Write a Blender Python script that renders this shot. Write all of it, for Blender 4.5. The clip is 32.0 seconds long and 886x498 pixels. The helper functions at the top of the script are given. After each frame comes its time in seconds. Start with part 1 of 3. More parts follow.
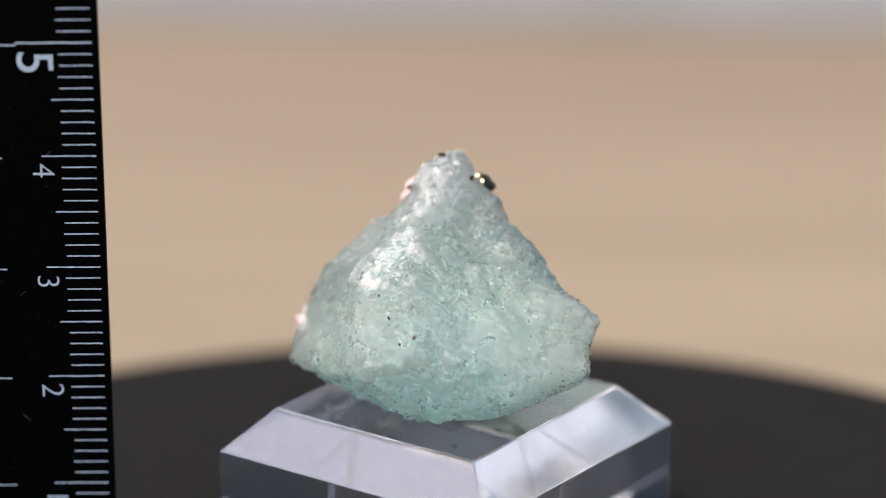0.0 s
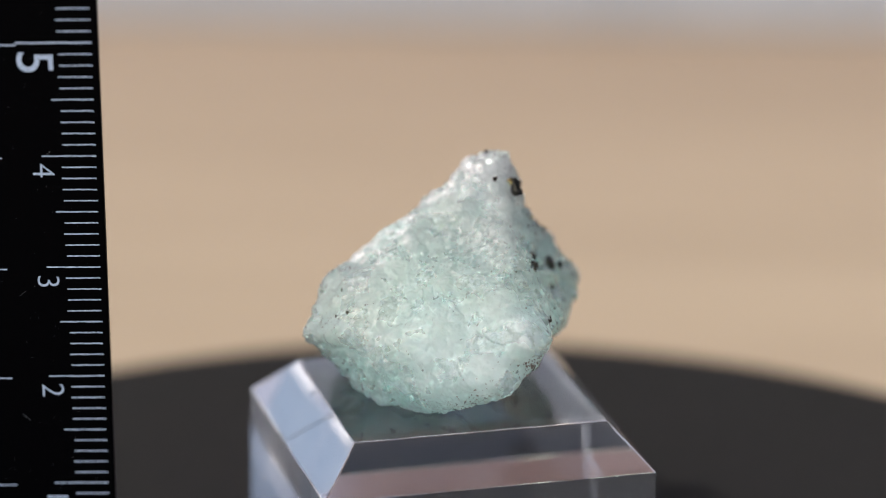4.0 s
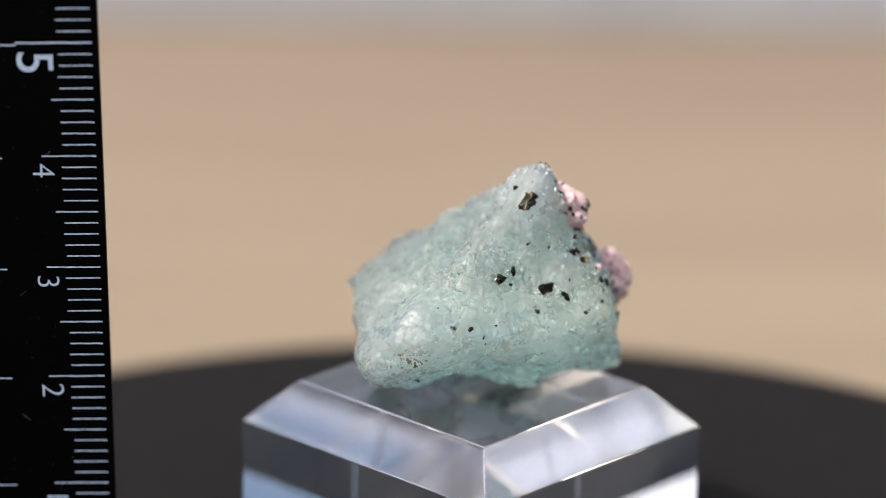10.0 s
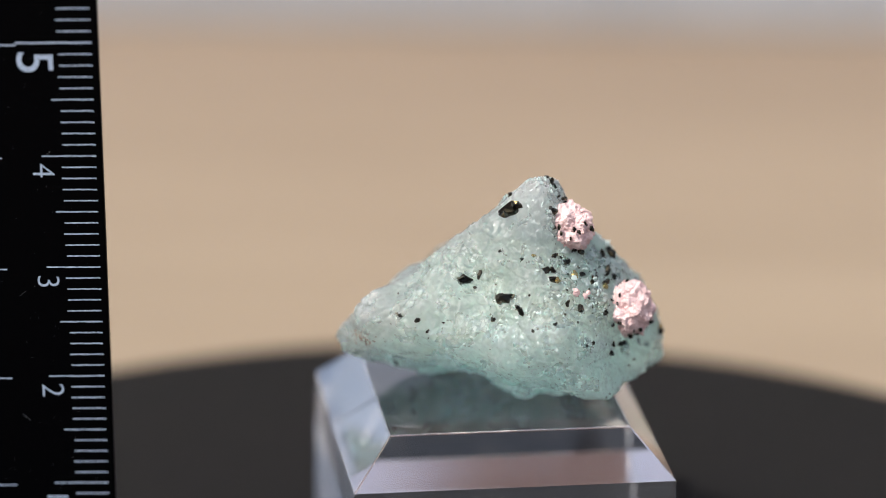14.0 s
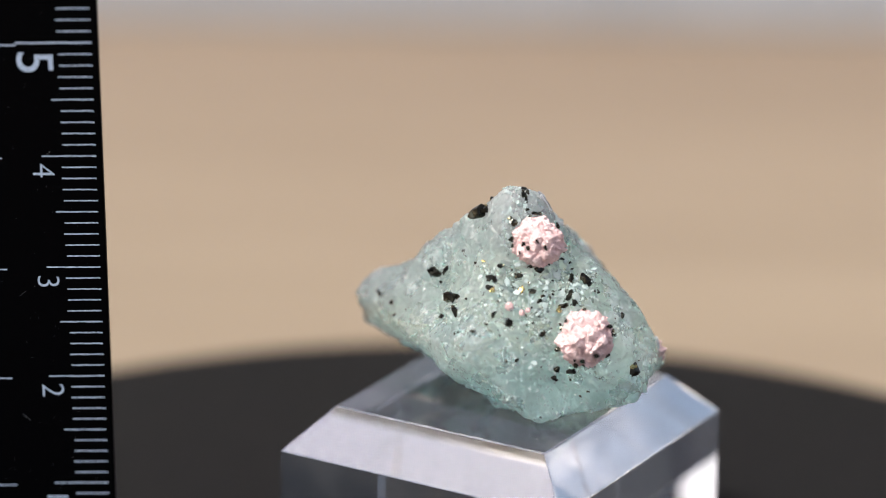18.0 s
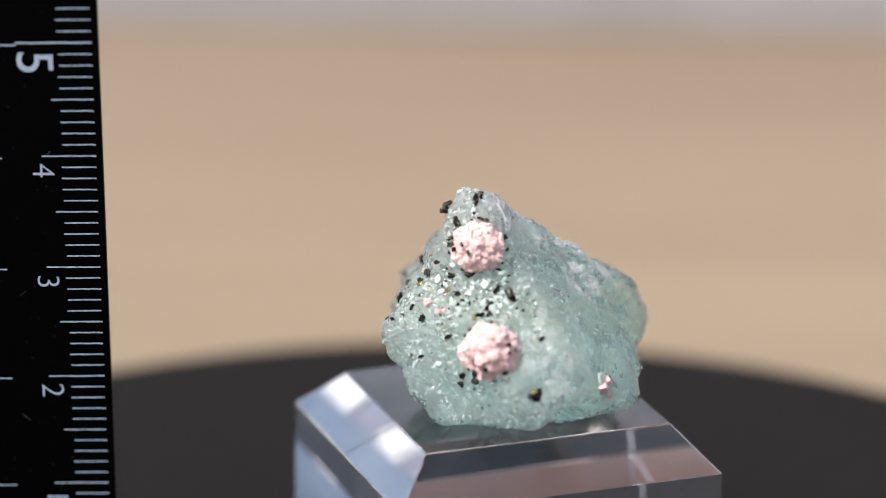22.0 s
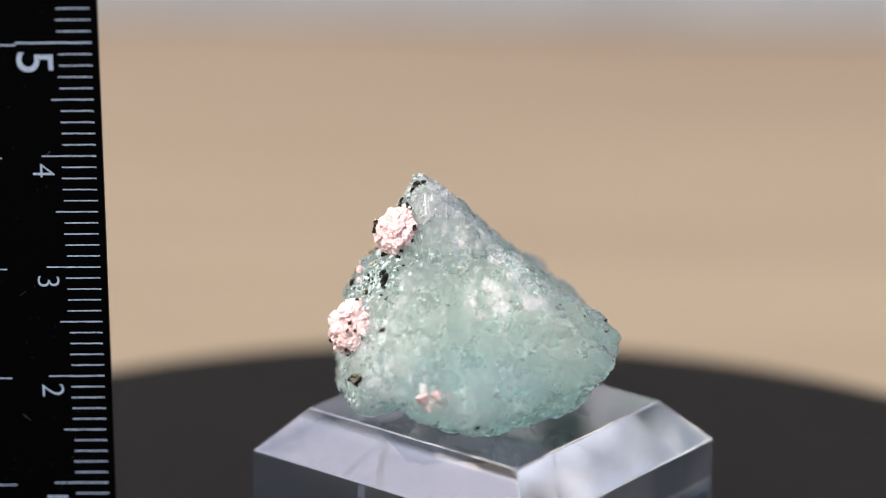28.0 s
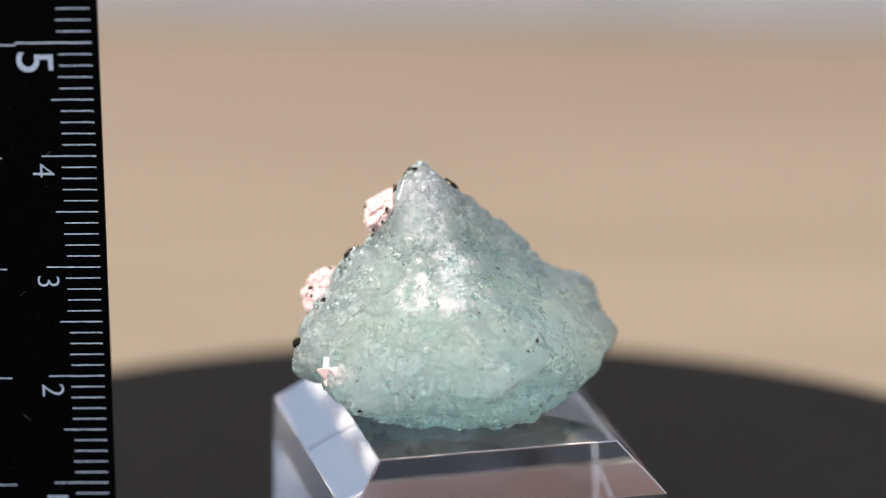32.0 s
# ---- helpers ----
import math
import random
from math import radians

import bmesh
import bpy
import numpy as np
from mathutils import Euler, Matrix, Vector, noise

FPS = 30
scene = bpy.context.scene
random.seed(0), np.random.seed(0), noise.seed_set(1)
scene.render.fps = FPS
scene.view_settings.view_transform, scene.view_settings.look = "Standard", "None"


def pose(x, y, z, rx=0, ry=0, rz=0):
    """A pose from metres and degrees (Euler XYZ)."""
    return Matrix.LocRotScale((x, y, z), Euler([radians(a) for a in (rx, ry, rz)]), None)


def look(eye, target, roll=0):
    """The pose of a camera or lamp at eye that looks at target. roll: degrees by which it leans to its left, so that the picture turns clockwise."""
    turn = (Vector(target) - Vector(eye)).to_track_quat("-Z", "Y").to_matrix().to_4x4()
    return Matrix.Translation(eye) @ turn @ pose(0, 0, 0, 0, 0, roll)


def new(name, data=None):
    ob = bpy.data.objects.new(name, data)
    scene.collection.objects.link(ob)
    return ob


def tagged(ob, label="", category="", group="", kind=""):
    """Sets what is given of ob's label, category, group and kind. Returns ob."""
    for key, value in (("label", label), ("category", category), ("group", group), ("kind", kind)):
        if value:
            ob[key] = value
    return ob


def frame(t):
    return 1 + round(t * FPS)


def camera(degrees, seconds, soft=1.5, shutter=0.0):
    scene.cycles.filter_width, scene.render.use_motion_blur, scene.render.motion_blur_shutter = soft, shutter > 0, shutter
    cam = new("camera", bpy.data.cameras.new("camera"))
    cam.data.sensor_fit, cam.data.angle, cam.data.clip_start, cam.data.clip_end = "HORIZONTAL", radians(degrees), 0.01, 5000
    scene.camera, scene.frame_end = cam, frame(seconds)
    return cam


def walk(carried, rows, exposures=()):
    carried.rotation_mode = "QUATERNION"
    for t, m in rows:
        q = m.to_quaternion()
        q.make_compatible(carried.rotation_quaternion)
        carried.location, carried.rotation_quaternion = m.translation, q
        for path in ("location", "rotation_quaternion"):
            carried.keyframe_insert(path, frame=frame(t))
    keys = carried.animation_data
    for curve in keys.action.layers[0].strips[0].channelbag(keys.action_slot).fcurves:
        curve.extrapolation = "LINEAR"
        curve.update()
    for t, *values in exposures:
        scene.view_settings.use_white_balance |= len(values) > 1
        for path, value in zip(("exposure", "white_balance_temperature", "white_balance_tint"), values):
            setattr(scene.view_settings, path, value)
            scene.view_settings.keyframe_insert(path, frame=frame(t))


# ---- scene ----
CM = 0.01

# camera: a macro lens on a tripod, looking down at the turning stand
cam = camera(12.83, 32.0, soft=1.0)
EYE = (-0.00316, -0.32408, 0.14392)
AIM = (-0.00316, 0.0, 0.03339)
walk(cam, [(0.0, look(EYE, AIM, 0.838)), (32.0, look(EYE, AIM, 0.838))],
     exposures=[(0.0, 0.14, 6500, 10), (32.0, 0.14, 6500, 10)])
cam.data.dof.use_dof = True
cam.data.dof.focus_distance = 0.337
cam.data.dof.aperture_fstop = 11.0

# daylight: high sun from the front on the ruler's side, open sky
SUN = Vector((-0.48, -0.28, 0.83)).normalized()
world = bpy.data.worlds.new("sky")
scene.world = world
world.use_nodes = True
wn = world.node_tree.nodes
sky = wn.new("ShaderNodeTexSky")
sky.sky_type = "NISHITA"
sky.sun_disc = False
sky.dust_density = 6.5
sky.sun_elevation = math.asin(SUN.z)
sky.sun_rotation = math.atan2(SUN.x, SUN.y)
wn["Background"].inputs["Strength"].default_value = 0.15
world.node_tree.links.new(sky.outputs[0], wn["Background"].inputs["Color"])
sun = new("sun", bpy.data.lights.new("sun", "SUN"))
sun.data.energy = 3.0
sun.data.angle = radians(0.6)
sun.data.color = (1.0, 0.975, 0.95)
scene.cycles.max_bounces = 40
scene.cycles.glossy_bounces = 40
scene.cycles.transmission_bounces = 40
sun.matrix_world = look(SUN, (0, 0, 0))


# ---- materials ----
def material(name, color, rough=0.5, metal=0.0, **more):
    m = bpy.data.materials.new(name)
    m.use_nodes = True
    p = m.node_tree.nodes["Principled BSDF"]
    p.inputs["Base Color"].default_value = (*color, 1)
    p.inputs["Roughness"].default_value = rough
    p.inputs["Metallic"].default_value = metal
    p.inputs["Subsurface Radius"].default_value = (1.0, 1.0, 1.0)
    for key, value in more.items():
        p.inputs[key.replace("_", " ")].default_value = value
    return m


def coords(m):
    return m.node_tree.nodes.new("ShaderNodeTexCoord").outputs["Object"]


def noise_tex(m, scale, detail=4, rough=0.6, vec=None):
    n = m.node_tree.nodes.new("ShaderNodeTexNoise")
    n.inputs["Scale"].default_value = scale
    n.inputs["Detail"].default_value = detail
    n.inputs["Roughness"].default_value = rough
    m.node_tree.links.new(vec or coords(m), n.inputs["Vector"])
    return n.outputs["Fac"]


def voronoi_tex(m, scale, out="Distance", feature="F1", vec=None):
    n = m.node_tree.nodes.new("ShaderNodeTexVoronoi")
    n.feature = feature
    n.inputs["Scale"].default_value = scale
    m.node_tree.links.new(vec or coords(m), n.inputs["Vector"])
    return n.outputs[out]


def ramp(m, fac, *stops):
    n = m.node_tree.nodes.new("ShaderNodeValToRGB")
    m.node_tree.links.new(fac, n.inputs["Fac"])
    e = n.color_ramp.elements
    while len(e) < len(stops):
        e.new(0.5)
    for el, (pos, col) in zip(e, stops):
        el.position = pos
        el.color = (*col, 1) if len(col) == 3 else col
    return n.outputs["Color"]


def grey(v):
    return (v, v, v)


def plug(m, socket, name):
    m.node_tree.links.new(socket, m.node_tree.nodes["Principled BSDF"].inputs[name])


def bump(m, height, strength, distance, under=None):
    n = m.node_tree.nodes.new("ShaderNodeBump")
    n.inputs["Strength"].default_value = strength
    n.inputs["Distance"].default_value = distance
    m.node_tree.links.new(height, n.inputs["Height"])
    if under is not None:
        m.node_tree.links.new(under, n.inputs["Normal"])
    plug(m, n.outputs["Normal"], "Normal")
    return n.outputs["Normal"]


def mix(m, fac, a, b):
    n = m.node_tree.nodes.new("ShaderNodeMix")
    n.data_type = "RGBA"
    for sock, val in ((n.inputs[0], fac), (n.inputs[6], a), (n.inputs[7], b)):
        if isinstance(val, tuple):
            sock.default_value = (*val, 1)
        elif isinstance(val, (int, float)):
            sock.default_value = val
        else:
            m.node_tree.links.new(val, sock)
    return n.outputs[2]


# pale green translucent fluorite with cloudy zones and a sugary skin
fluorite = material("fluorite", (0.5, 0.7, 0.62), 0.25, IOR=1.22, Transmission_Weight=0.80, Specular_IOR_Level=0.6, Coat_Weight=0.85, Coat_IOR=1.43, Coat_Roughness=0.06,
                    Subsurface_Weight=1.0, Subsurface_Scale=0.018)
cloud = ramp(fluorite, noise_tex(fluorite, 120, 5), (0.35, (0.585, 0.925, 0.845)), (0.65, (0.71, 0.945, 0.89)))


def near(m, spot, r0, r1):
    """1 close to a spot of the thing, 0 away from it."""
    n = m.node_tree.nodes.new("ShaderNodeVectorMath")
    n.operation = "DISTANCE"
    m.node_tree.links.new(coords(m), n.inputs[0])
    n.inputs[1].default_value = spot
    k = m.node_tree.nodes.new("ShaderNodeMapRange")
    k.inputs["From Min"].default_value, k.inputs["From Max"].default_value = r1, r0
    m.node_tree.links.new(n.outputs["Value"], k.inputs["Value"])
    return k.outputs[0]


def times(m, a, b, op="MULTIPLY"):
    n = m.node_tree.nodes.new("ShaderNodeMath")
    n.operation = op
    m.node_tree.links.new(a, n.inputs[0])
    m.node_tree.links.new(b, n.inputs[1])
    return n.outputs[0]


# frosted white patch on one ridge, greyish white knob at the tip
patchy = ramp(fluorite, noise_tex(fluorite, 700, 6, 0.75), (0.46, grey(0)), (0.55, grey(1)))
frost = near(fluorite, (-0.0080, -0.0040, 0.0336), 0.0012, 0.0042)
for spot in ((-0.0080, -0.0019, 0.0352), (-0.0063, 0.0008, 0.0379), (-0.0100, -0.0015, 0.0331)):
    frost = times(fluorite, frost, near(fluorite, spot, 0.0008, 0.0030), "MAXIMUM")
frost = times(fluorite, ramp(fluorite, frost, (0.05, grey(0)), (0.5, grey(1))), patchy)
knob = near(fluorite, (-0.0026, 0.0044, 0.0405), 0.0008, 0.0060)
white = times(fluorite, frost, ramp(fluorite, knob, (0.0, grey(0)), (1.0, grey(0.45))), "MAXIMUM")


def mosaic(m, scale, share, top):
    """Paler cells for crystal plates and painted glints: some of a wavy mosaic, with clear seams between them."""
    warp = m.node_tree.nodes.new("ShaderNodeVectorMath")
    warp.operation = "MULTIPLY_ADD"
    wob = m.node_tree.nodes.new("ShaderNodeTexNoise")
    wob.inputs["Scale"].default_value = scale * 1.3
    m.node_tree.links.new(coords(m), wob.inputs["Vector"])
    m.node_tree.links.new(wob.outputs["Color"], warp.inputs[0])
    warp.inputs[1].default_value = (0.6 / scale,) * 3
    m.node_tree.links.new(coords(m), warp.inputs[2])
    pick = ramp(m, voronoi_tex(m, scale, "Color", vec=warp.outputs[0]), (0.5 - share / 2, grey(0)), (0.5 + share, grey(top)))
    inner = ramp(m, voronoi_tex(m, scale, "Distance", "DISTANCE_TO_EDGE", vec=warp.outputs[0]), (0.03, grey(0)), (0.12, grey(1)))
    return times(m, pick, inner)


plates = times(fluorite, mosaic(fluorite, 1500, 0.5, 0.18), mosaic(fluorite, 3800, 0.5, 0.30), "ADD")
islands = times(fluorite, mosaic(fluorite, 900, 0.22, 0.85), near(fluorite, (-0.0135, 0.0058, 0.0290), 0.0035, 0.0085))
plates = times(fluorite, plates, islands, "MAXIMUM")
smooth = near(fluorite, (0.0094, -0.0066, 0.0282), 0.0012, 0.0045)
plates = times(fluorite, plates, times(fluorite, mosaic(fluorite, 420, 0.2, 0.8), smooth), "MAXIMUM")
# glints of small reflecting facets, put into the colour as scattered pale cells
painted_glints = times(fluorite, mosaic(fluorite, 2700, 0.16, 0.75), ramp(fluorite, noise_tex(fluorite, 260, 3), (0.44, grey(0.15)), (0.62, grey(1))))
plates = times(fluorite, plates, painted_glints, "MAXIMUM")
clear = ramp(fluorite, near(fluorite, (-0.0117, -0.0022, 0.0280), 0.0050, 0.0105), (0.0, grey(1)), (1.0, grey(0.2)))
plates = times(fluorite, plates, clear)
pale = times(fluorite, white, plates, "MAXIMUM")
# the green zone sits low in the lump, its top is almost colourless
core = near(fluorite, (-0.0035, 0.0, 0.0250), 0.003, 0.0150)
zoned = mix(fluorite, core, mix(fluorite, 0.5, cloud, (0.785, 0.90, 0.86)), mix(fluorite, 0.6, cloud, (0.48, 0.94, 0.845)))
plug(fluorite, mix(fluorite, white, mix(fluorite, plates, zoned, (0.78, 0.95, 0.91)), (0.88, 0.95, 0.94)), "Base Color")
plug(fluorite, ramp(fluorite, pale, (0.0, grey(0.82)), (0.6, grey(0.60)), (1.0, grey(0.40))), "Transmission Weight")
plug(fluorite, ramp(fluorite, noise_tex(fluorite, 400, 3), (0.4, grey(0.24)), (0.65, grey(0.38))), "Roughness")


def glints(m, under, *layers):
    """Tiny crystal faces: every cell of a mosaic leans its own way. Layers of cells per metre and lean."""
    nodes, links = m.node_tree.nodes, m.node_tree.links
    for scale, lean in layers:
        v = nodes.new("ShaderNodeVectorMath")
        v.operation = "MULTIPLY_ADD"
        links.new(voronoi_tex(m, scale, "Color"), v.inputs[0])
        v.inputs[1].default_value, v.inputs[2].default_value = (2 * lean,) * 3, (-lean,) * 3
        turn = nodes.new("ShaderNodeVectorTransform")
        turn.vector_type, turn.convert_from, turn.convert_to = "VECTOR", "OBJECT", "WORLD"
        links.new(v.outputs[0], turn.inputs[0])
        both = nodes.new("ShaderNodeVectorMath")
        both.operation = "ADD"
        links.new(under, both.inputs[0])
        links.new(turn.outputs[0], both.inputs[1])
        unit = nodes.new("ShaderNodeVectorMath")
        unit.operation = "NORMALIZE"
        links.new(both.outputs[0], unit.inputs[0])
        under = unit.outputs[0]
    return under


b1 = bump(fluorite, voronoi_tex(fluorite, 2600), 0.15, 0.0002)
b2 = bump(fluorite, noise_tex(fluorite, 7000, 4), 0.15, 0.0001, b1)
b3 = bump(fluorite, noise_tex(fluorite, 4200, 5, 0.7), 0.22, 0.00015, b1)
plug(fluorite, glints(fluorite, b2, (3000, 0.06), (7500, 0.13)), "Normal")
plug(fluorite, glints(fluorite, b3, (2400, 0.22), (6000, 0.36)), "Coat Normal")

# milky quartz-like knob on the tip, white sugar grains
milky = material("milky_crystal", (0.74, 0.78, 0.78), 0.35, IOR=1.5, Subsurface_Weight=0.5, Subsurface_Scale=0.001)
# pink carbonate rosettes
pink = material("pink_carbonate", (0.80, 0.50, 0.47), 0.7, Specular_IOR_Level=0.2, Subsurface_Weight=0.12, Subsurface_Scale=0.0004)
plug(pink, ramp(pink, noise_tex(pink, 900, 4), (0.3, (0.70, 0.48, 0.47)), (0.7, (0.83, 0.66, 0.65))), "Base Color")
bump(pink, noise_tex(pink, 5000, 4), 0.5, 0.0001)
brown_dirt = material("brown_grey_grains", (0.16, 0.13, 0.10), 0.7)
plug(brown_dirt, ramp(brown_dirt, noise_tex(brown_dirt, 900, 2), (0.35, (0.07, 0.06, 0.05)), (0.65, (0.26, 0.21, 0.16))), "Base Color")
# brassy dark metal grains
pyrite = material("pyrite", (0.030, 0.028, 0.023), 0.16, 0.9)
plug(pyrite, ramp(pyrite, noise_tex(pyrite, 1.6, 3), (0.50, (0.024, 0.024, 0.020)), (0.76, (0.30, 0.285, 0.20))), "Base Color")
brass = material("bright_pyrite", (0.55, 0.46, 0.22), 0.25, 1.0)
# clear acrylic
acrylic = material("acrylic", (1, 1, 1), 0.0, IOR=1.49, Transmission_Weight=1.0)
plug(acrylic, ramp(acrylic, noise_tex(acrylic, 260, 6, 0.7), (0.50, grey(1.0)), (0.85, grey(0.97))), "Transmission Weight")
# black platform, ruler
black_cloth = material("black_matt", (0.022, 0.020, 0.019), 0.9, Specular_IOR_Level=0.2)
plug(black_cloth, ramp(black_cloth, noise_tex(black_cloth, 300, 5), (0.3, (0.0060, 0.0056, 0.0052)), (0.7, (0.0085, 0.0079, 0.0073))), "Base Color")
bump(black_cloth, noise_tex(black_cloth, 4000, 2), 0.3, 0.0001)
ruler_black = material("ruler_black", (0.003, 0.003, 0.004), 0.5, Specular_IOR_Level=0.02)
plug(ruler_black, ramp(ruler_black, noise_tex(ruler_black, 1500, 2), (0.74, (0.0008, 0.0009, 0.0013)), (0.80, (0.02, 0.02, 0.024))), "Base Color")
bump(ruler_black, noise_tex(ruler_black, 1200, 4), 0.08, 0.0002)
ruler_white = material("ruler_print", (0.62, 0.66, 0.74), 0.6)
plug(ruler_white, ramp(ruler_white, noise_tex(ruler_white, 4000, 3), (0.3, (0.16, 0.21, 0.30)), (0.48, (0.37, 0.47, 0.62))), "Base Color")
# tan wooden table, grey floor
tan_wood = material("tan_wood", (0.45, 0.31, 0.20), 0.6, Specular_IOR_Level=0.2)
grain = tan_wood.node_tree.nodes.new("ShaderNodeMapping")
grain.inputs["Scale"].default_value = (1.5, 14, 14)
tan_wood.node_tree.links.new(coords(tan_wood), grain.inputs["Vector"])
streaks = ramp(tan_wood, noise_tex(tan_wood, 6, 6, 0.6, grain.outputs[0]), (0.3, (0.228, 0.179, 0.131)), (0.7, (0.274, 0.219, 0.162)))
# broad gradient put into the table colour: paler, yellower near the platform, darker, redder behind
tone_wave = tan_wood.node_tree.nodes.new("ShaderNodeTexWave")
tone_wave.bands_direction = "Y"
tone_wave.inputs["Scale"].default_value = 0.628
tone_wave.inputs["Phase Offset"].default_value = 2.26
tone_wave.inputs["Distortion"].default_value = 0.4
tan_wood.node_tree.links.new(coords(tan_wood), tone_wave.inputs["Vector"])
tone = ramp(tan_wood, tone_wave.outputs["Fac"], (0.15, (0.90, 0.86, 0.84)), (0.95, (1.12, 1.13, 1.08)))
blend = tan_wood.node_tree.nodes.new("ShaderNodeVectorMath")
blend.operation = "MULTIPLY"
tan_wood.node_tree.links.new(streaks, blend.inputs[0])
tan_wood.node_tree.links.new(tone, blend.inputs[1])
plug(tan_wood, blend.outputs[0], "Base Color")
grey_floor = material("grey_floor", (0.3, 0.3, 0.31), 0.8)
plug(grey_floor, ramp(grey_floor, noise_tex(grey_floor, 3, 8), (0.3, (0.24, 0.24, 0.25)), (0.7, (0.30, 0.30, 0.31))), "Base Color")


# brown for added overhead boards, out of view, that darken the stand's bevels
unseen_board_wood = material("unseen_board_wood", (0.42, 0.27, 0.23), 0.6)
plug(unseen_board_wood, ramp(unseen_board_wood, noise_tex(unseen_board_wood, 9, 6), (0.3, (0.37, 0.23, 0.19)), (0.7, (0.47, 0.31, 0.27))), "Base Color")


def thin_cloth(name, front, through_light, share):
    """Cloth that shows its own colour and lets a share of the light through."""
    m = bpy.data.materials.new(name)
    m.use_nodes = True
    t = m.node_tree
    t.nodes.remove(t.nodes["Principled BSDF"])
    diff, tran, both = (t.nodes.new(k) for k in ("ShaderNodeBsdfDiffuse", "ShaderNodeBsdfTranslucent", "ShaderNodeMixShader"))
    weave = t.nodes.new("ShaderNodeTexNoise")
    weave.inputs["Scale"].default_value = 2.2
    tone = t.nodes.new("ShaderNodeMix")
    tone.data_type = "RGBA"
    t.links.new(weave.outputs["Fac"], tone.inputs[0])
    tone.inputs[6].default_value = (*(0.85 * c for c in through_light), 1)
    tone.inputs[7].default_value = (*through_light, 1)
    diff.inputs["Color"].default_value = (*front, 1)
    t.links.new(tone.outputs[2], tran.inputs["Color"])
    both.inputs[0].default_value = share
    t.links.new(diff.outputs[0], both.inputs[1])
    t.links.new(tran.outputs[0], both.inputs[2])
    t.links.new(both.outputs[0], t.nodes["Material Output"].inputs["Surface"])
    return m


# cloths of the added overhead sheets; the rear one passes more light
reflected_cloth = thin_cloth("reflected_cloth", (0.68, 0.70, 0.79), (0.70, 0.72, 0.81), 0.6)
bright_cloth = thin_cloth("bright_reflected_cloth", (0.82, 0.84, 0.88), (0.84, 0.87, 0.93), 0.74)
grey_cloth = material("grey_cloth", (0.22, 0.22, 0.225), 0.9, Specular_IOR_Level=0.2)
plug(grey_cloth, ramp(grey_cloth, noise_tex(grey_cloth, 60, 5), (0.3, (0.20, 0.206, 0.212)), (0.7, (0.25, 0.256, 0.262))), "Base Color")


# ---- building helpers ----
def mesh_from(name, bm, mat, smooth=False):
    me = bpy.data.meshes.new(name)
    bm.to_mesh(me)
    bm.free()
    me.materials.append(mat)
    for p in me.polygons:
        p.use_smooth = smooth
    return me


def part(name, bm, mat, parent, label="", smooth=False):
    me = mesh_from(name, bm, mat, smooth)
    return place(name, me, parent, label)


def place(name, me, parent, label="", m=None):
    ob = new(name, me)
    ob.parent = parent
    if m is not None:
        ob.matrix_basis = m
    if label:
        ob["label"] = label
    return ob


def box_bm(x0, x1, y0, y1, z0, z1, bevel=0.0, segments=2):
    bm = bmesh.new()
    bmesh.ops.create_cube(bm, size=1, matrix=Matrix.LocRotScale(
        ((x0 + x1) / 2, (y0 + y1) / 2, (z0 + z1) / 2), None, (x1 - x0, y1 - y0, z1 - z0)))
    if bevel:
        bmesh.ops.bevel(bm, geom=bm.edges[:], offset=bevel, segments=segments, affect="EDGES", profile=0.5)
    return bm


# ---- floor, table, platform ----
bm = bmesh.new()
bmesh.ops.create_grid(bm, x_segments=4, y_segments=4, size=40)
ground = new("floor", mesh_from("floor", bm, grey_floor))
ground.location = (0, 0, -0.762)
tagged(ground, "plain grey concrete floor in daylight", "floor", kind="structure")

# sheets and boards out of view, invented to give the acrylic something to reflect
OVERHEAD_Z = 1.9
for x0, x1, y0, y1, cloth in ((-3.2, 4.0, 3.9, 7.6, bright_cloth), (-1.0, 0.07, 0.42, 3.9, reflected_cloth), (0.92, 4.0, 0.42, 3.9, reflected_cloth),
                              (0.62, 4.0, -1.1, 0.42, reflected_cloth)):
    canvas = new("unseen_sheet", mesh_from("unseen_sheet", box_bm(x0, x1, y0, y1, OVERHEAD_Z, OVERHEAD_Z + 0.002), cloth))
    tagged(canvas, "unseen white cloth sheet added overhead to brighten reflections in the stand", "awning", kind="structure")
# added dark boards: brown parts of the bevel reflections
for x0, x1 in ((0.07, 0.92), (-2.4, -1.0)):
    added_board = new("unseen_board", mesh_from("unseen_board", box_bm(x0, x1, 0.42, 3.9, OVERHEAD_Z - 0.03, OVERHEAD_Z + 0.05, 0.006), unseen_board_wood))
    tagged(added_board, "unseen brown board added overhead to darken reflections in the stand", "board", kind="structure")
TABLE_Z = -1.2 * CM
table = tagged(new("table"), "tan wooden table under the black platform", "table")
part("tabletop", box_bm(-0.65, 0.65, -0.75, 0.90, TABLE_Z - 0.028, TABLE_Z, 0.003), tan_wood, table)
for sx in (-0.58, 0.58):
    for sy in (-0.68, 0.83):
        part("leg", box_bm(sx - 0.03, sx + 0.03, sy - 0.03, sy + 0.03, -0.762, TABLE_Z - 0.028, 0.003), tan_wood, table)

mat_cloth = new("table_mat", mesh_from("table_mat", box_bm(-0.6, 0.6, 0.236, 0.86, TABLE_Z, TABLE_Z + 0.0015, 0.0005), grey_cloth))
tagged(mat_cloth, "plain grey cloth mat lying on the tan table", "mat")

DISC_Z = 0.305 * CM
DISC_R = 7.27 * CM


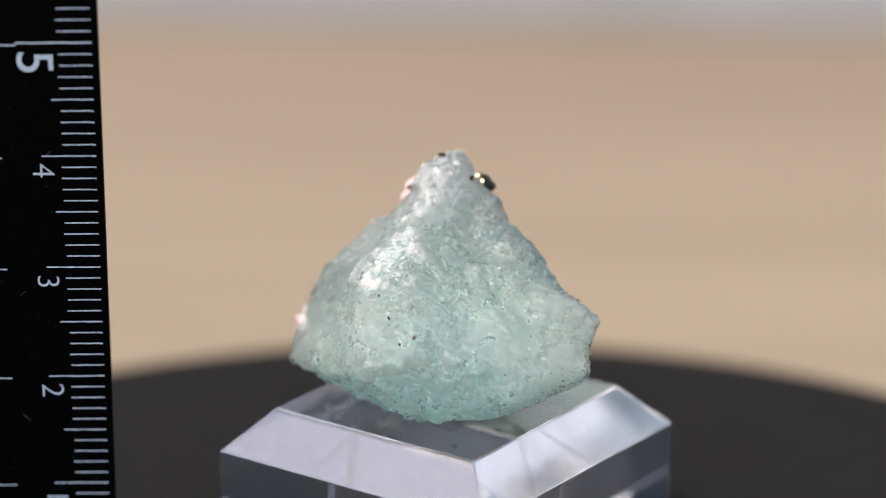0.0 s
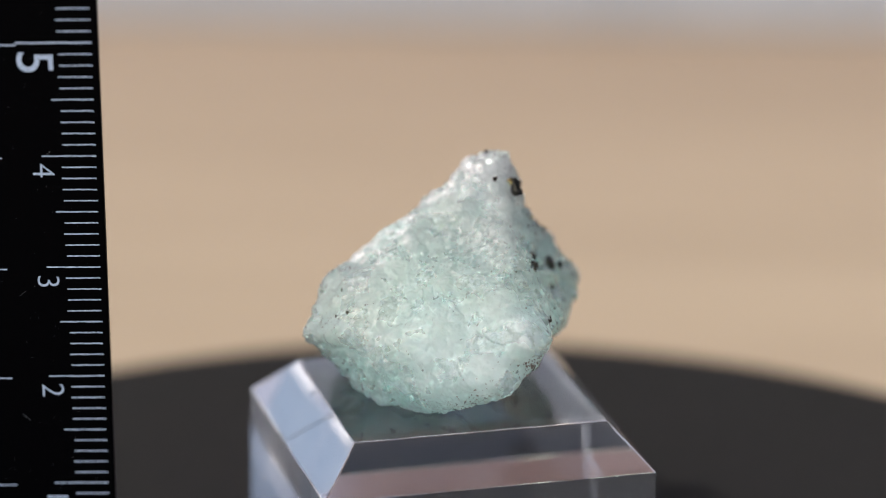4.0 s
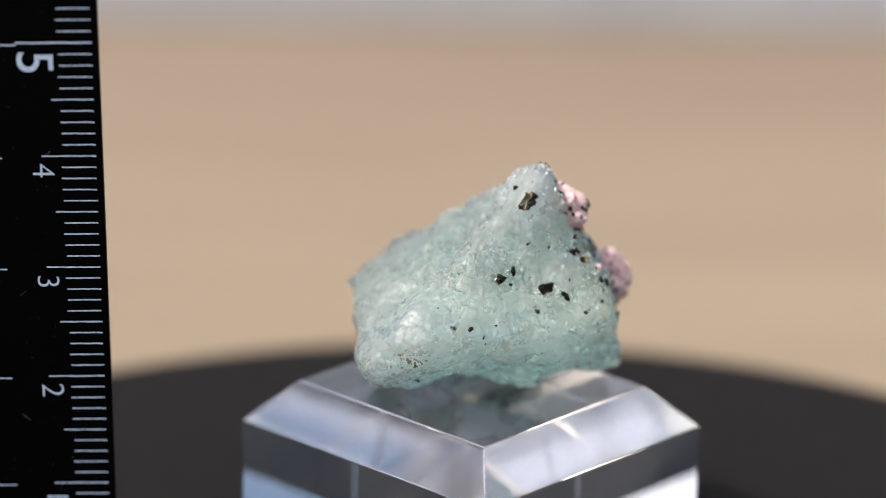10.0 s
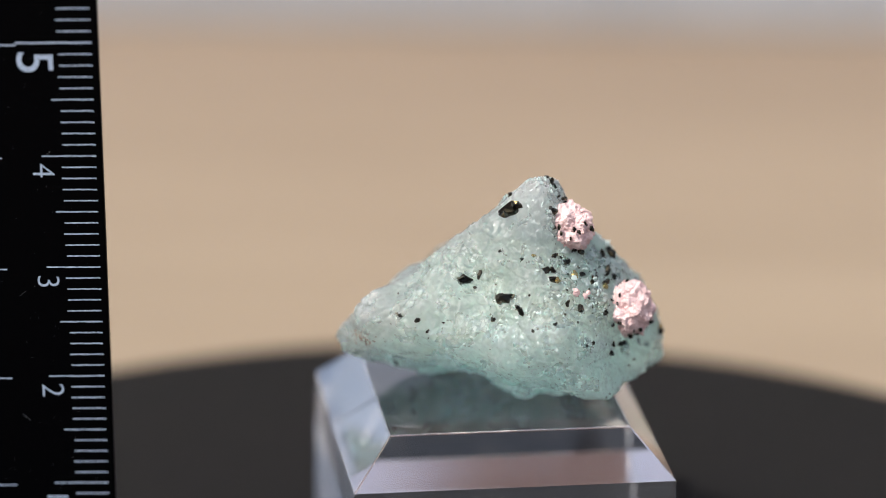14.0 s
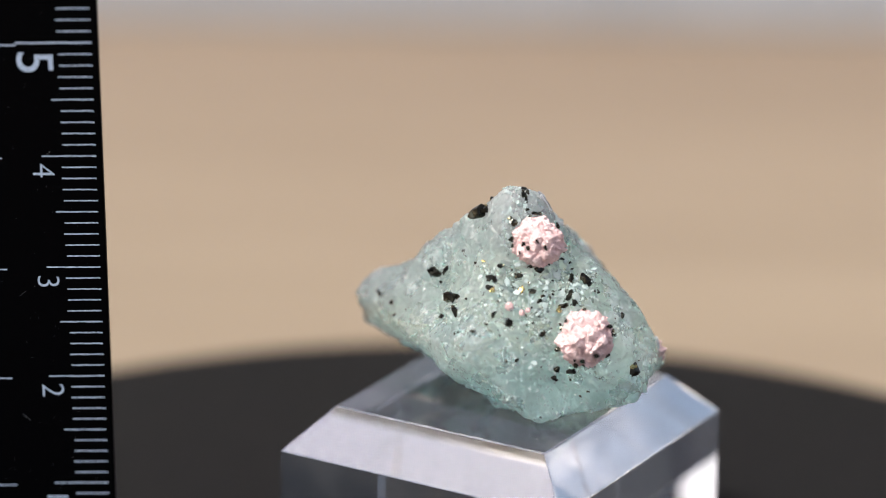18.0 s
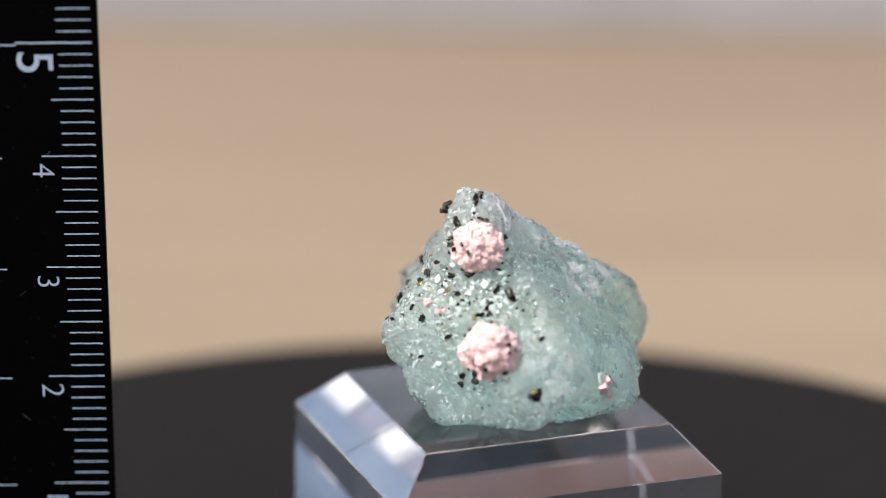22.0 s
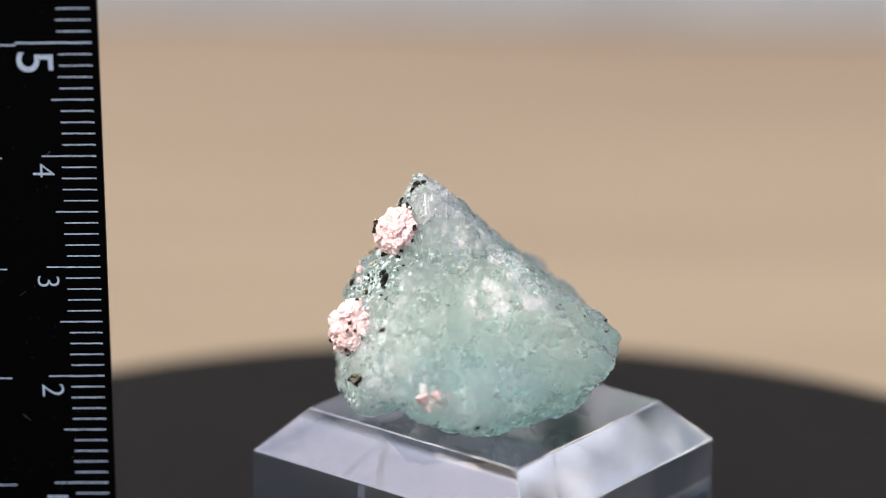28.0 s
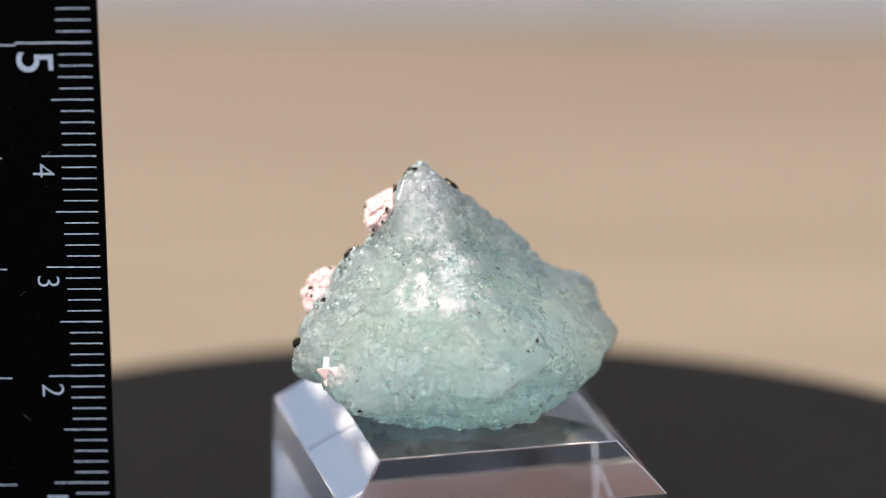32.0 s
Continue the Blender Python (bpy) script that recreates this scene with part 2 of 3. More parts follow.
def turned(profile, steps):
    """A solid of revolution from (radius, height) pairs."""
    bm = bmesh.new()
    rings = []
    for r, z in profile:
        rings.append([bm.verts.new((r * math.cos(2 * math.pi * i / steps), r * math.sin(2 * math.pi * i / steps), z)) for i in range(steps)])
    for a, b in zip(rings, rings[1:]):
        for i in range(steps):
            j = (i + 1) % steps
            bm.faces.new((a[i], a[j], b[j], b[i]))
    bm.faces.new(rings[-1])
    bm.faces.new(rings[0][::-1])
    return bm


platform = tagged(new("round_platform"), "round matt black display platform on the tan table", "platform")
platform.location = (0.0, -1.22 * CM, 0)
part("foot_ring", turned([(DISC_R - 0.004, TABLE_Z), (DISC_R - 0.003, TABLE_Z + 0.001), (DISC_R - 0.003, TABLE_Z + 0.004)], 128), black_cloth, platform)
part("plate", turned([(DISC_R - 0.001, TABLE_Z + 0.004), (DISC_R, TABLE_Z + 0.005), (DISC_R, DISC_Z - 0.0012),
                      (DISC_R - 0.0004, DISC_Z - 0.0004), (DISC_R - 0.0012, DISC_Z)], 160), black_cloth, platform)

# ---- ruler ----
ruler = tagged(new("ruler"), "black plastic ruler with white centimetre scale standing upright", "ruler")
ruler.matrix_world = pose(-3.6516 * CM, -0.5027 * CM, 0.3055 * CM, 0.647, -1.237, 0)
RU0, RU1 = -0.90, 0.522
part("blade", box_bm(RU0 * CM, RU1 * CM, 0, 0.11 * CM, 0, 6.3 * CM, 0.00018), ruler_black, ruler)


def tick_mesh(length, thick, rng):
    """A printed bar with worn, uneven edges."""
    bm = bmesh.new()
    steps_along = 14
    rows = []
    for k in range(steps_along + 1):
        x = length * k / steps_along + (rng.uniform(-0.012, 0.004) if k == 0 else 0)
        up, low = (thick / 2 * rng.uniform(0.62, 1.15) for _ in range(2))
        sway = rng.uniform(-0.0012, 0.0012)
        rows.append([bm.verts.new((x * CM, y, (sway + h) * CM)) for y, h in ((-0.00002, -low), (-0.00002, up), (0.0002, up), (0.0002, -low))])
    for a, b in zip(rows, rows[1:]):
        for n in range(4):
            bm.faces.new((a[n], b[n], b[(n + 1) % 4], a[(n + 1) % 4]))
    bm.faces.new(rows[0])
    bm.faces.new(rows[-1][::-1])
    bmesh.ops.recalc_face_normals(bm, faces=bm.faces[:])
    return mesh_from("tick", bm, ruler_white)


RIGHT = 0.467
rng = random.Random(4)
TICKS = {kind: ([tick_mesh(length, thick, rng) for _ in range(7)], length)
         for kind, length, thick in (("mm", 0.285, 0.0118), ("half", 0.36, 0.0125), ("cm", 0.465, 0.0125), ("five", 0.635, 0.016))}
for i in range(1, 62):
    made, length = TICKS["five" if i % 50 == 0 else "cm" if i % 10 == 0 else "half" if i % 5 == 0 else "mm"]
    jit = rng.uniform(-0.004, 0.004)
    place("tick", rng.choice(made), ruler, m=pose((RIGHT - length + jit) * CM, 0, i * 0.1 * CM))
    left = length + (0.04 if i % 50 == 0 else 0.05 if i % 10 == 0 else 0)
    place("tick", rng.choice(made), ruler, m=pose((RU0 + 0.055 + left - length) * CM, 0, i * 0.1 * CM - 0.00018))


def text_mesh(body, height):
    cu = bpy.data.curves.new("digit", "FONT")
    cu.body = body
    cu.size = height / 0.70
    cu.extrude = 0.00002
    cu.offset = -0.00004 if height < 0.0025 else 0.00001
    cu.align_x = "CENTER"
    ob = new("digit", cu)
    me = bpy.data.meshes.new_from_object(ob.evaluated_get(bpy.context.evaluated_depsgraph_get()))
    bpy.data.objects.remove(ob)
    me.materials.clear()
    me.materials.append(ruler_white)
    return me


SIDEWAYS = Matrix(((0, 1, 0, 0), (0, 0, -1, 0), (-1, 0, 0, 0), (0, 0, 0, 1)))
for n in range(1, 7):
    big = n % 5 == 0
    tall = (0.31 if big else 0.195) * CM
    spot = Matrix.Translation(((-0.165 if big else -0.075) * CM, -0.00003, (n - (0.17 if big else 0.13)) * CM))
    place("digit", text_mesh(str(n), tall), ruler, m=spot @ SIDEWAYS)

# dust and fine scratches on the blade
bm = bmesh.new()
for k in range(150):
    x, z = rng.uniform(RU0 + 0.02, RU1 - 0.03) * CM, rng.uniform(0.3, 6.2) * CM
    long, wide = rng.uniform(0.002, 0.006) * CM, rng.uniform(0.002, 0.004) * CM
    if k % 12 == 0:
        long, wide = rng.uniform(0.03, 0.09) * CM, 0.0016 * CM
    bmesh.ops.create_cube(bm, size=1, matrix=pose(x, -0.000006, z) @ Euler((0, rng.uniform(0, 3.1), 0)).to_matrix().to_4x4() @ Matrix.Diagonal((long, 0.00001, wide, 1)))
dust_mat = material("pale_dust", (0.16, 0.17, 0.19), 0.8)
tagged(part("dust", bm, dust_mat, ruler, "pale dust specks and fine scratches"), kind="stuff")

# ---- acrylic stand, turning ----
stand = tagged(new("acrylic_stand"), "clear acrylic stand with sloping upper edges on the black platform", "display stand")
HX, HY, INSET = 1.477, 1.395, 0.352
TOP_Z, RIM_Z = 2.0, 1.618
STAND_M = Matrix.Translation((-0.248 * CM, -0.0816 * CM, 0)) @ pose(0, 0, 0, 0, 0, 55.19)


def frustum_block():
    bm = bmesh.new()
    rings = []
    for hx, hy, z in ((HX, HY, DISC_Z / CM + 0.004), (HX, HY, RIM_Z), (HX - INSET, HY - INSET, TOP_Z)):
        rings.append([bm.verts.new(STAND_M @ Vector((sx * hx * CM, sy * hy * CM, z * CM))) for sx, sy in ((-1, -1), (1, -1), (1, 1), (-1, 1))])
    for a, b in zip(rings, rings[1:]):
        for i in range(4):
            bm.faces.new((a[i], a[(i + 1) % 4], b[(i + 1) % 4], b[i]))
    bm.faces.new(rings[-1])
    bm.faces.new(rings[0][::-1])
    bmesh.ops.bevel(bm, geom=bm.edges[:], offset=0.00012, segments=2, affect="EDGES", profile=0.5)
    return bm


part("body", frustum_block(), acrylic, stand)

scratch_mat = material("scratch", (0.42, 0.44, 0.47), 0.5)
rng = random.Random(21)
bm = bmesh.new()
for k in range(70):
    near_edge = k < 45
    x = rng.uniform(-0.95, 0.95) * (HX - INSET)
    y = rng.uniform(-0.95, 0.95) * (HY - INSET)
    if near_edge:
        x = (HX - INSET) * rng.choice((-1, 1)) * rng.uniform(0.62, 0.95)
        y = (HY - INSET) * rng.choice((-1, 1)) * rng.uniform(0.45, 0.95)
    long, wide = rng.uniform(0.02, 0.2) * CM, rng.uniform(0.001, 0.0024) * CM
    if rng.random() < 0.3:
        long = wide * 2
    bmesh.ops.create_cube(bm, size=1, matrix=STAND_M @ Matrix.Translation((x * CM, y * CM, TOP_Z * CM + 0.000003)) @
                          pose(0, 0, 0, 0, 0, rng.gauss(40, 40)) @ Matrix.Diagonal((long, wide, 0.000008, 1)))
tagged(part("scratch", bm, scratch_mat, stand, "fine pale scratches and dust on the top"), kind="stuff")

# ---- mineral specimen, turning with the stand ----
# crystal faces of the lump: turn, slope and distance from its middle (cm)
MIDDLE = np.array((-0.35, 0.0, 2.9))
UNDERSIDE = ((2, -85, 0.92), (115, -74, 1.01), (155, -70, 1.02), (17, -70, 0.88), (-112, -66, 1.04), (28, -57, 0.88), (23, -53, 0.91),
             (-139, -50, 1.09), (-61, -37, 1.29), (44, -36, 1.06), (-90, -31, 1.16), (28, -20, 1.04), (161, -17, 1.34))
SIDES = ((-77, -2, 1.14), (-6, 6, 1.33), (101, 10, 1.09), (-155, 18, 0.95), (120, 18, 1.08), (95, 20, 1.04), (33, 26, 0.91),
         (28, 28, 0.89), (-167, 31, 0.78), (108, 31, 0.97))
SHOULDERS = ((-66, 35, 0.84), (131, 37, 0.93), (-173, 43, 0.72), (-8, 46, 0.9), (-73, 47, 0.65), (-65, 50, 0.66), (-98, 50, 0.68),
             (-78, 51, 0.63), (-135, 55, 0.71))


def direction(turn, slope):
    a, e = radians(turn), radians(slope)
    return np.array((math.cos(a) * math.cos(e), math.sin(a) * math.cos(e), math.sin(e)))


# local swellings and hollows, from the underside to the summit: turn, slope, height (cm), spread (degrees)
LOW_LOBES = ((146, -38, -0.04, 4), (-69, -77, -0.06, 6), (144, -68, 0.06, 6), (-11, -64, -0.13, 18), (62, -63, 0.05, 9), (67, -63, 0.038, 7), (130, -59, -0.04, 15), (137, -58, -0.07, 6),
             (-29, -56, -0.038, 7), (-52, -49, 0.07, 6), (89, -46, -0.05, 6), (-84, -46, 0.05, 7), (-106, -44, 0.047, 10), (-10, -40, -0.06, 6), (142, -38, -0.14, 9))
BELLY_LOBES = ((146, -31, -0.04, 4), (23, -37, -0.036, 10), (93, -36, 0.05, 6), (135, -33, 0.05, 5), (-162, -30, 0.03, 15), (68, -30, -0.034, 5), (145, -28, -0.13, 4), (137, -26, 0.08, 5),
               (83, -26, 0.079, 7), (118, -26, -0.039, 10), (51, -25, 0.048, 7), (-56, -25, 0.04, 7), (128, -25, -0.025, 5), (-115, -24, -0.03, 9), (-160, -23, -0.03, 18),
               (13, -21, -0.06, 6), (-31, -19, -0.026, 5), (128, -16, 0.12, 6), (-27, -15, 0.05, 6), (-38, -15, 0.06, 6), (-121, -15, 0.016, 6), (78, -14, 0.035, 5),
               (143, -14, 0.033, 5))
FLANK_LOBES = ((-102, -9, -0.067, 10), (-33.5, -8, 0.05, 3), (-93, -8, -0.03, 5), (-43, -7, -0.039, 5), (-125, -7, 0.052, 5), (152, -6, -0.08, 5), (123, -6, -0.055, 5),
               (8, -5, 0.034, 5), (-16, -4, 0.07, 6), (-98, -4, 0.1, 7), (-101, -4, 0.03, 6), (-93, -3, 0.04, 9), (-11, 0, 0.048, 5), (-122, 0, -0.03, 5),
               (-28, 1, -0.067, 15), (-21, 1.4, 0.05, 3.5), (146, 2, 0.03, 3), (-56, 4, 0.12, 6))
HIGH_LOBES = ((-24, 5, 0.025, 4), (-20, 8, 0.045, 5), (-131, 8, 0.09, 5), (-57, 8, -0.07, 10), (-41, 12, -0.08, 6), (-113, 12, 0.043, 5), (106, 13, -0.046, 5),
              (-114, 14, 0.072, 7), (-15, 17, -0.07, 6), (139, 23, 0.046, 15), (121, 24, 0.029, 5), (26, 25, -0.033, 7), (71, 28, -0.028, 5), (-141, 30, -0.038, 5),
              (-6, 33, 0.03, 5))
TOP_LOBES = ((81, 36, -0.06, 9), (-49, 38, 0.053, 5), (-86, 39, -0.04, 13), (-30, 42, 0.04, 9), (133, 48, -0.07, 13), (3, 48, 0.041, 10), (-26, 53, -0.11, 18),
             (64, 61, 0.03, 6), (110, 67, 0.05, 8), (30, 67, -0.057, 5), (135, 67, -0.042, 5), (83, 69, 0.03, 9), (-172, 69, -0.03, 13), (-144, 69, 0.037, 5),
             (96, 69, 0.017, 5), (165, 72, 0.05, 5), (125, 79, -0.041, 5))
LOBES = LOW_LOBES + BELLY_LOBES + FLANK_LOBES + HIGH_LOBES + TOP_LOBES
FACES = UNDERSIDE + SIDES + SHOULDERS
NORMALS = np.array([direction(a, e) for a, e, _ in FACES])
REACH = np.array([d for _, _, d in FACES])


def facet_radius(dirs, hard=45):
    s = np.maximum(dirs @ NORMALS.T / REACH, 1e-3)
    return (s ** hard).sum(1) ** (-1 / hard)


def cell_facets(p, size, seed, slope):
    """Small tilted crystal faces: each cell of a random mosaic leans its own way."""
    q = Vector((p[0] / size + seed, p[1] / size, p[2] / size))
    d, pts = noise.voronoi(q)
    c = pts[0]
    lean = noise.noise_vector(c * 3.7)
    return (lean.dot(q - c) * slope + noise.noise(c * 5.1) * 0.35) * size


def steps(v, scale, count):
    """Cleavage terraces: flats with sharp risers."""
    h = noise.noise(v * scale) * count
    f = math.floor(h)
    return f + min(1.0, max(0.0, (h - f - 0.86) / 0.14))


def skin(p):
    v = Vector(p)
    patch = min(1.0, max(0.0, 0.55 + 1.4 * noise.noise(v * 1.3 + Vector((5, 2, 1)))))
    w = v + noise.noise_vector(v * 6.0) * 0.07
    knobs = 0.5 - noise.voronoi(v * 4.2)[0][0]
    warts = 0.45 - noise.voronoi(v * 9.5)[0][0]
    rough = 0.045 * knobs * (0.7 + noise.noise(v * 1.7)) + 0.036 * warts * patch + 0.016 * noise.noise(v * 2.2) + 0.012 * noise.noise(v * 5 + Vector((3, 1, 7)))
    return rough + 0.010 + 0.015 * steps(w + Vector((2, 9, 4)), 1.5, 4) + 0.010 * steps(w + Vector((7, 3, 6)), 3.6, 4) + \
        cell_facets(p, 0.40, 2, 0.4) * 0.22 + cell_facets(p, 0.19, 0, 0.45) * 0.34 + cell_facets(p, 0.05, 9, 0.6) * 0.32 + cell_facets(p, 0.028, 4, 0.7) * 0.26


def surface(dirs, detail=True):
    r = facet_radius(dirs)
    for turn, slope, height, spread in LOBES:
        r = r + height * np.exp((dirs @ direction(turn, slope) - 1) / radians(spread) ** 2)
    pts = MIDDLE + dirs * r[:, None]
    if detail:
        r = r + np.array([skin(p) for p in pts])
    pts = MIDDLE + dirs * r[:, None]
    pts[:, 2] = np.maximum(pts[:, 2], TOP_Z + 0.003)
    return pts


def on_skin(turn, slope):
    """Place and face normal on the lump, in metres."""
    d = direction(turn, slope)
    p = surface(d[None])[0]
    e = direction(turn + 4, slope)
    f = direction(turn, slope + 4)
    q, s = surface(np.array((e, f)), False)
    o = surface(d[None], False)[0]
    n = np.cross(q - o, s - o)
    n = n / np.linalg.norm(n)
    if n @ d < 0:
        n = -n
    return Vector(p) * CM, Vector(n)


specimen = tagged(new("mineral_specimen"), "pale green translucent crystal lump with pink rosettes and dark metallic grains", "mineral")
bm = bmesh.new()
bmesh.ops.create_icosphere(bm, subdivisions=8, radius=1)
lump = mesh_from("body", bm, fluorite, True)
co = np.empty(len(lump.vertices) * 3)
lump.vertices.foreach_get("co", co)
dirs = co.reshape(-1, 3)
dirs = dirs / np.linalg.norm(dirs, axis=1)[:, None]
lump.vertices.foreach_set("co", (surface(dirs) * CM).ravel())
lump.update()
place("body", lump, specimen, "pale sea-green translucent fluorite body")


def grain_bm(rng, size):
    """A small irregular many-faced metal crystal."""
    bm = bmesh.new()
    for share in (0.85, 0.6, 0.45):
        off = Vector((rng.uniform(-1, 1), rng.uniform(-1, 1), rng.uniform(-0.4, 0.4))) * size * 0.42 * (1 - share) * 1.6
        vs = []
        for _ in range(17):
            n = Vector((rng.gauss(0, 1), rng.gauss(0, 1), rng.gauss(0, 1))).normalized()
            vs.append(bm.verts.new(off + n * size * share * rng.uniform(0.38, 0.56)))
        bmesh.ops.convex_hull(bm, input=vs)
        bmesh.ops.delete(bm, geom=[v for v in vs if v.is_valid and not v.link_faces], context="VERTS")
    bmesh.ops.recalc_face_normals(bm, faces=bm.faces[:])
    return bm


rng = random.Random(7)
GRAINS = [mesh_from("pyrite_grain", grain_bm(rng, 1.0), pyrite) for _ in range(7)]
BRIGHT = [mesh_from("pyrite_grain", grain_bm(rng, 1.0), brass) for _ in range(2)]


def add_grain(turn, slope, size, bright=False, deep=0.04):
    size *= 1.25 if size > 0.6 else 1.4
    p, n = on_skin(turn, slope)
    me = rng.choice(BRIGHT if bright else GRAINS)
    m = Matrix.Translation(p + n * size * 0.001 * deep) @ n.to_track_quat("Z", "Y").to_matrix().to_4x4() @ \
        Euler((rng.uniform(-0.6, 0.6), rng.uniform(-0.6, 0.6), rng.uniform(0, 6.3))).to_matrix().to_4x4() @ \
        Matrix.Diagonal((size * 0.001 * rng.uniform(0.8, 1.1), size * 0.001 * rng.uniform(0.9, 1.25), size * 0.001 * rng.uniform(0.7, 0.95), 1))
    place("pyrite_grain", me, specimen, m=m)


# metal grains by turn, slope and length (mm)
TIP_GRAINS = ((86, 67, 0.5), (87, 64, 0.55), (89, 62, 0.4), (91, 65, 0.42), (90, 59, 0.32), (79, 53, 0.67), (78, 47, 0.37), (97, 34, 0.8), (91, 35, 0.48),
              (114, 38, 0.37), (121, 36, 0.27), (49, 58, 1.52), (47, 68, 0.39), (103, 36, 0.4))
UPPER_GRAINS = ((74, 34, 0.48), (68, 28, 0.75), (70, 23, 0.75), (84, 30, 0.53), (82, 31, 0.27), (80, 33, 0.21), (92, 22, 0.75),
                (90, 20, 0.21), (115, 27, 0.59), (123, 24, 0.95), (112, 19, 0.8), (101, 19, 0.27), (103, 20, 0.27), (120, 32, 0.21),
                (108, 22, 0.21), (71, 27, 0.57), (55, 35, 0.25), (97, 19, 0.38))
MIDDLE_GRAINS = ((95, 17, 0.43), (113, 15, 0.64), (108, 14, 0.69), (80, 8, 0.75), (73, 11, 0.43), (74, 12, 0.27), (71, 7, 0.27),
                 (95, 3, 0.64), (91, 14, 0.27), (88, 11, 0.21), (93, 12, 0.21), (91, 8, 0.21), (88, 4, 0.18), (59, 2, 0.21),
                 (104, 6, 0.27), (129, 17, 0.27), (136, 4, 0.59), (128, -1, 0.21), (99, 12, 0.19), (77, 3, 0.19), (75, 17, 0.25),
                 (126, 18, 0.24), (66, 4, 0.38))
LOWER_GRAINS = ((80, -7, 0.27), (84, -7, 0.37), (102, -14, 0.59), (101, -18, 0.69), (108, -15, 0.75), (108, -18, 0.21),
                (133, -14, 1.12), (102, -5, 0.43), (112, -24, 0.19), (119, -16, 0.19), (115, -22, 0.21), (-177, -25, 0.47),
                (-156, -21, 0.21), (-26, -30, 0.44))
PLAIN_GRAINS = ((18, 21, 1.2), (27, 26, 0.57), (25, 18, 0.3), (46, 14, 1.4), (52, 9, 0.85), (40, 40, 0.32), (39, 2, 0.48), (-4, 0, 0.44),
                (2, -1, 0.44), (8, -5, 0.28), (57, 1, 0.28), (-7, 24, 0.22), (57, 16, 0.22), (-13, 7, 0.19), (-5, 1, 0.25),
                (14, -1, 0.22), (9, -8, 0.22), (-100, 1, 0.32), (-106, -2, 0.21), (-125, 16, 0.22), (-114, 7, 0.22))
for turn, slope, size in TIP_GRAINS + UPPER_GRAINS + MIDDLE_GRAINS + LOWER_GRAINS + PLAIN_GRAINS:
    add_grain(turn, slope, size)
for turn, slope, size in ((50, 60, 0.7), (86, 22, 0.66), (105, 12, 0.55), (71, 22, 0.5), (132, -13, 0.6), (62, 36, 0.3)):
    add_grain(turn, slope, size, True, 0.1)
for _ in range(46):
    add_grain(rng.gauss(98, 15), rng.gauss(22, 11), rng.uniform(0.10, 0.22))
for _ in range(20):
    add_grain(rng.uniform(-20, 140), rng.uniform(-25, 45), rng.uniform(0.08, 0.16))


def blade(bm, rng, m):
    """An irregular flat rhomb."""
    vs = []
    for x, y in ((1, 0.1), (0.3, 0.8), (-0.9, 0.35), (-0.8, -0.5), (0.1, -0.9), (0.85, -0.55)):
        for z in (-0.5, 0.5):
            vs.append(bm.verts.new(m @ Vector((x * rng.uniform(0.6, 1.1), y * rng.uniform(0.6, 1.1), z * rng.uniform(0.6, 1.1)))))
    bmesh.ops.convex_hull(bm, input=vs)
    bmesh.ops.delete(bm, geom=[v for v in vs if v.is_valid and not v.link_faces], context="VERTS")


def rosette(rng, radius):
    """A rounded heap of petal-like rhombs with gaps between them."""
    bm = bmesh.new()
    bmesh.ops.create_icosphere(bm, subdivisions=6, radius=1)
    seed = rng.uniform(0, 50)
    for v in bm.verts:
        q = v.co + Vector((seed, 0, 0))
        lump = 0.26 * (0.40 - noise.voronoi(q * 2.0)[0][0]) + cell_facets(q, 0.46, 3, 0.8) * 0.55 + cell_facets(q, 0.2, 5, 0.9) * 0.6 + cell_facets(q, 0.09, 7, 0.9) * 0.7
        v.co *= radius * (0.93 + lump)
        v.co.z = max(v.co.z * 0.92, -radius * 0.2)
    return bm


PETALS = []
for _ in range(8):
    bm = bmesh.new()
    blade(bm, rng, Matrix.Identity(4))
    bmesh.ops.recalc_face_normals(bm, faces=bm.faces[:])
    PETALS.append(mesh_from("petal", bm, pink))


def add_rosette(turn, slope, radius, count, lift, label):
    p, n = on_skin(turn, slope)
    me = mesh_from("rosette", rosette(rng, radius), pink)
    ros = place("rosette", me, specimen, label, Matrix.Translation(p + n * lift) @ n.to_track_quat("Z", "Y").to_matrix().to_4x4())
    for _ in range(count):
        a, h = rng.uniform(0, 6.283), rng.uniform(-0.05, 1)
        s = math.sqrt(max(0, 1 - h * h))
        out = Vector((s * math.cos(a), s * math.sin(a), h))
        size = radius * rng.uniform(0.10, 0.20)
        m = Matrix.Translation(Vector((out.x, out.y, out.z * 0.90)) * radius * rng.uniform(0.72, 0.84)) @ out.to_track_quat("X", "Y").to_matrix().to_4x4() @ \
            Euler((rng.uniform(0, 6.3), rng.uniform(-0.7, 0.7), rng.uniform(-0.7, 0.7))).to_matrix().to_4x4() @ \
            Matrix.Diagonal((size, size * rng.uniform(0.7, 1.1), size * rng.uniform(0.4, 0.8), 1))
        place("petal", rng.choice(PETALS), ros, m=m)
    return ros


r1 = add_rosette(97, 47, 0.00245, 12, -0.0001, "pale pink bladed crystal rosette")
r2 = add_rosette(115, 0, 0.00268, 14, -0.0005, "pale pink bladed crystal rosette")
for turn, slope, radius in ((80, 15, 0.0004), (86, 12, 0.0003), (89, 13, 0.00026)):
    p, n = on_skin(turn, slope)
    place("pink_bud", mesh_from("pink_bud", rosette(rng, radius), pink), specimen, "tiny pale pink crystal bud",
          Matrix.Translation(p) @ n.to_track_quat("Z", "Y").to_matrix().to_4x4())
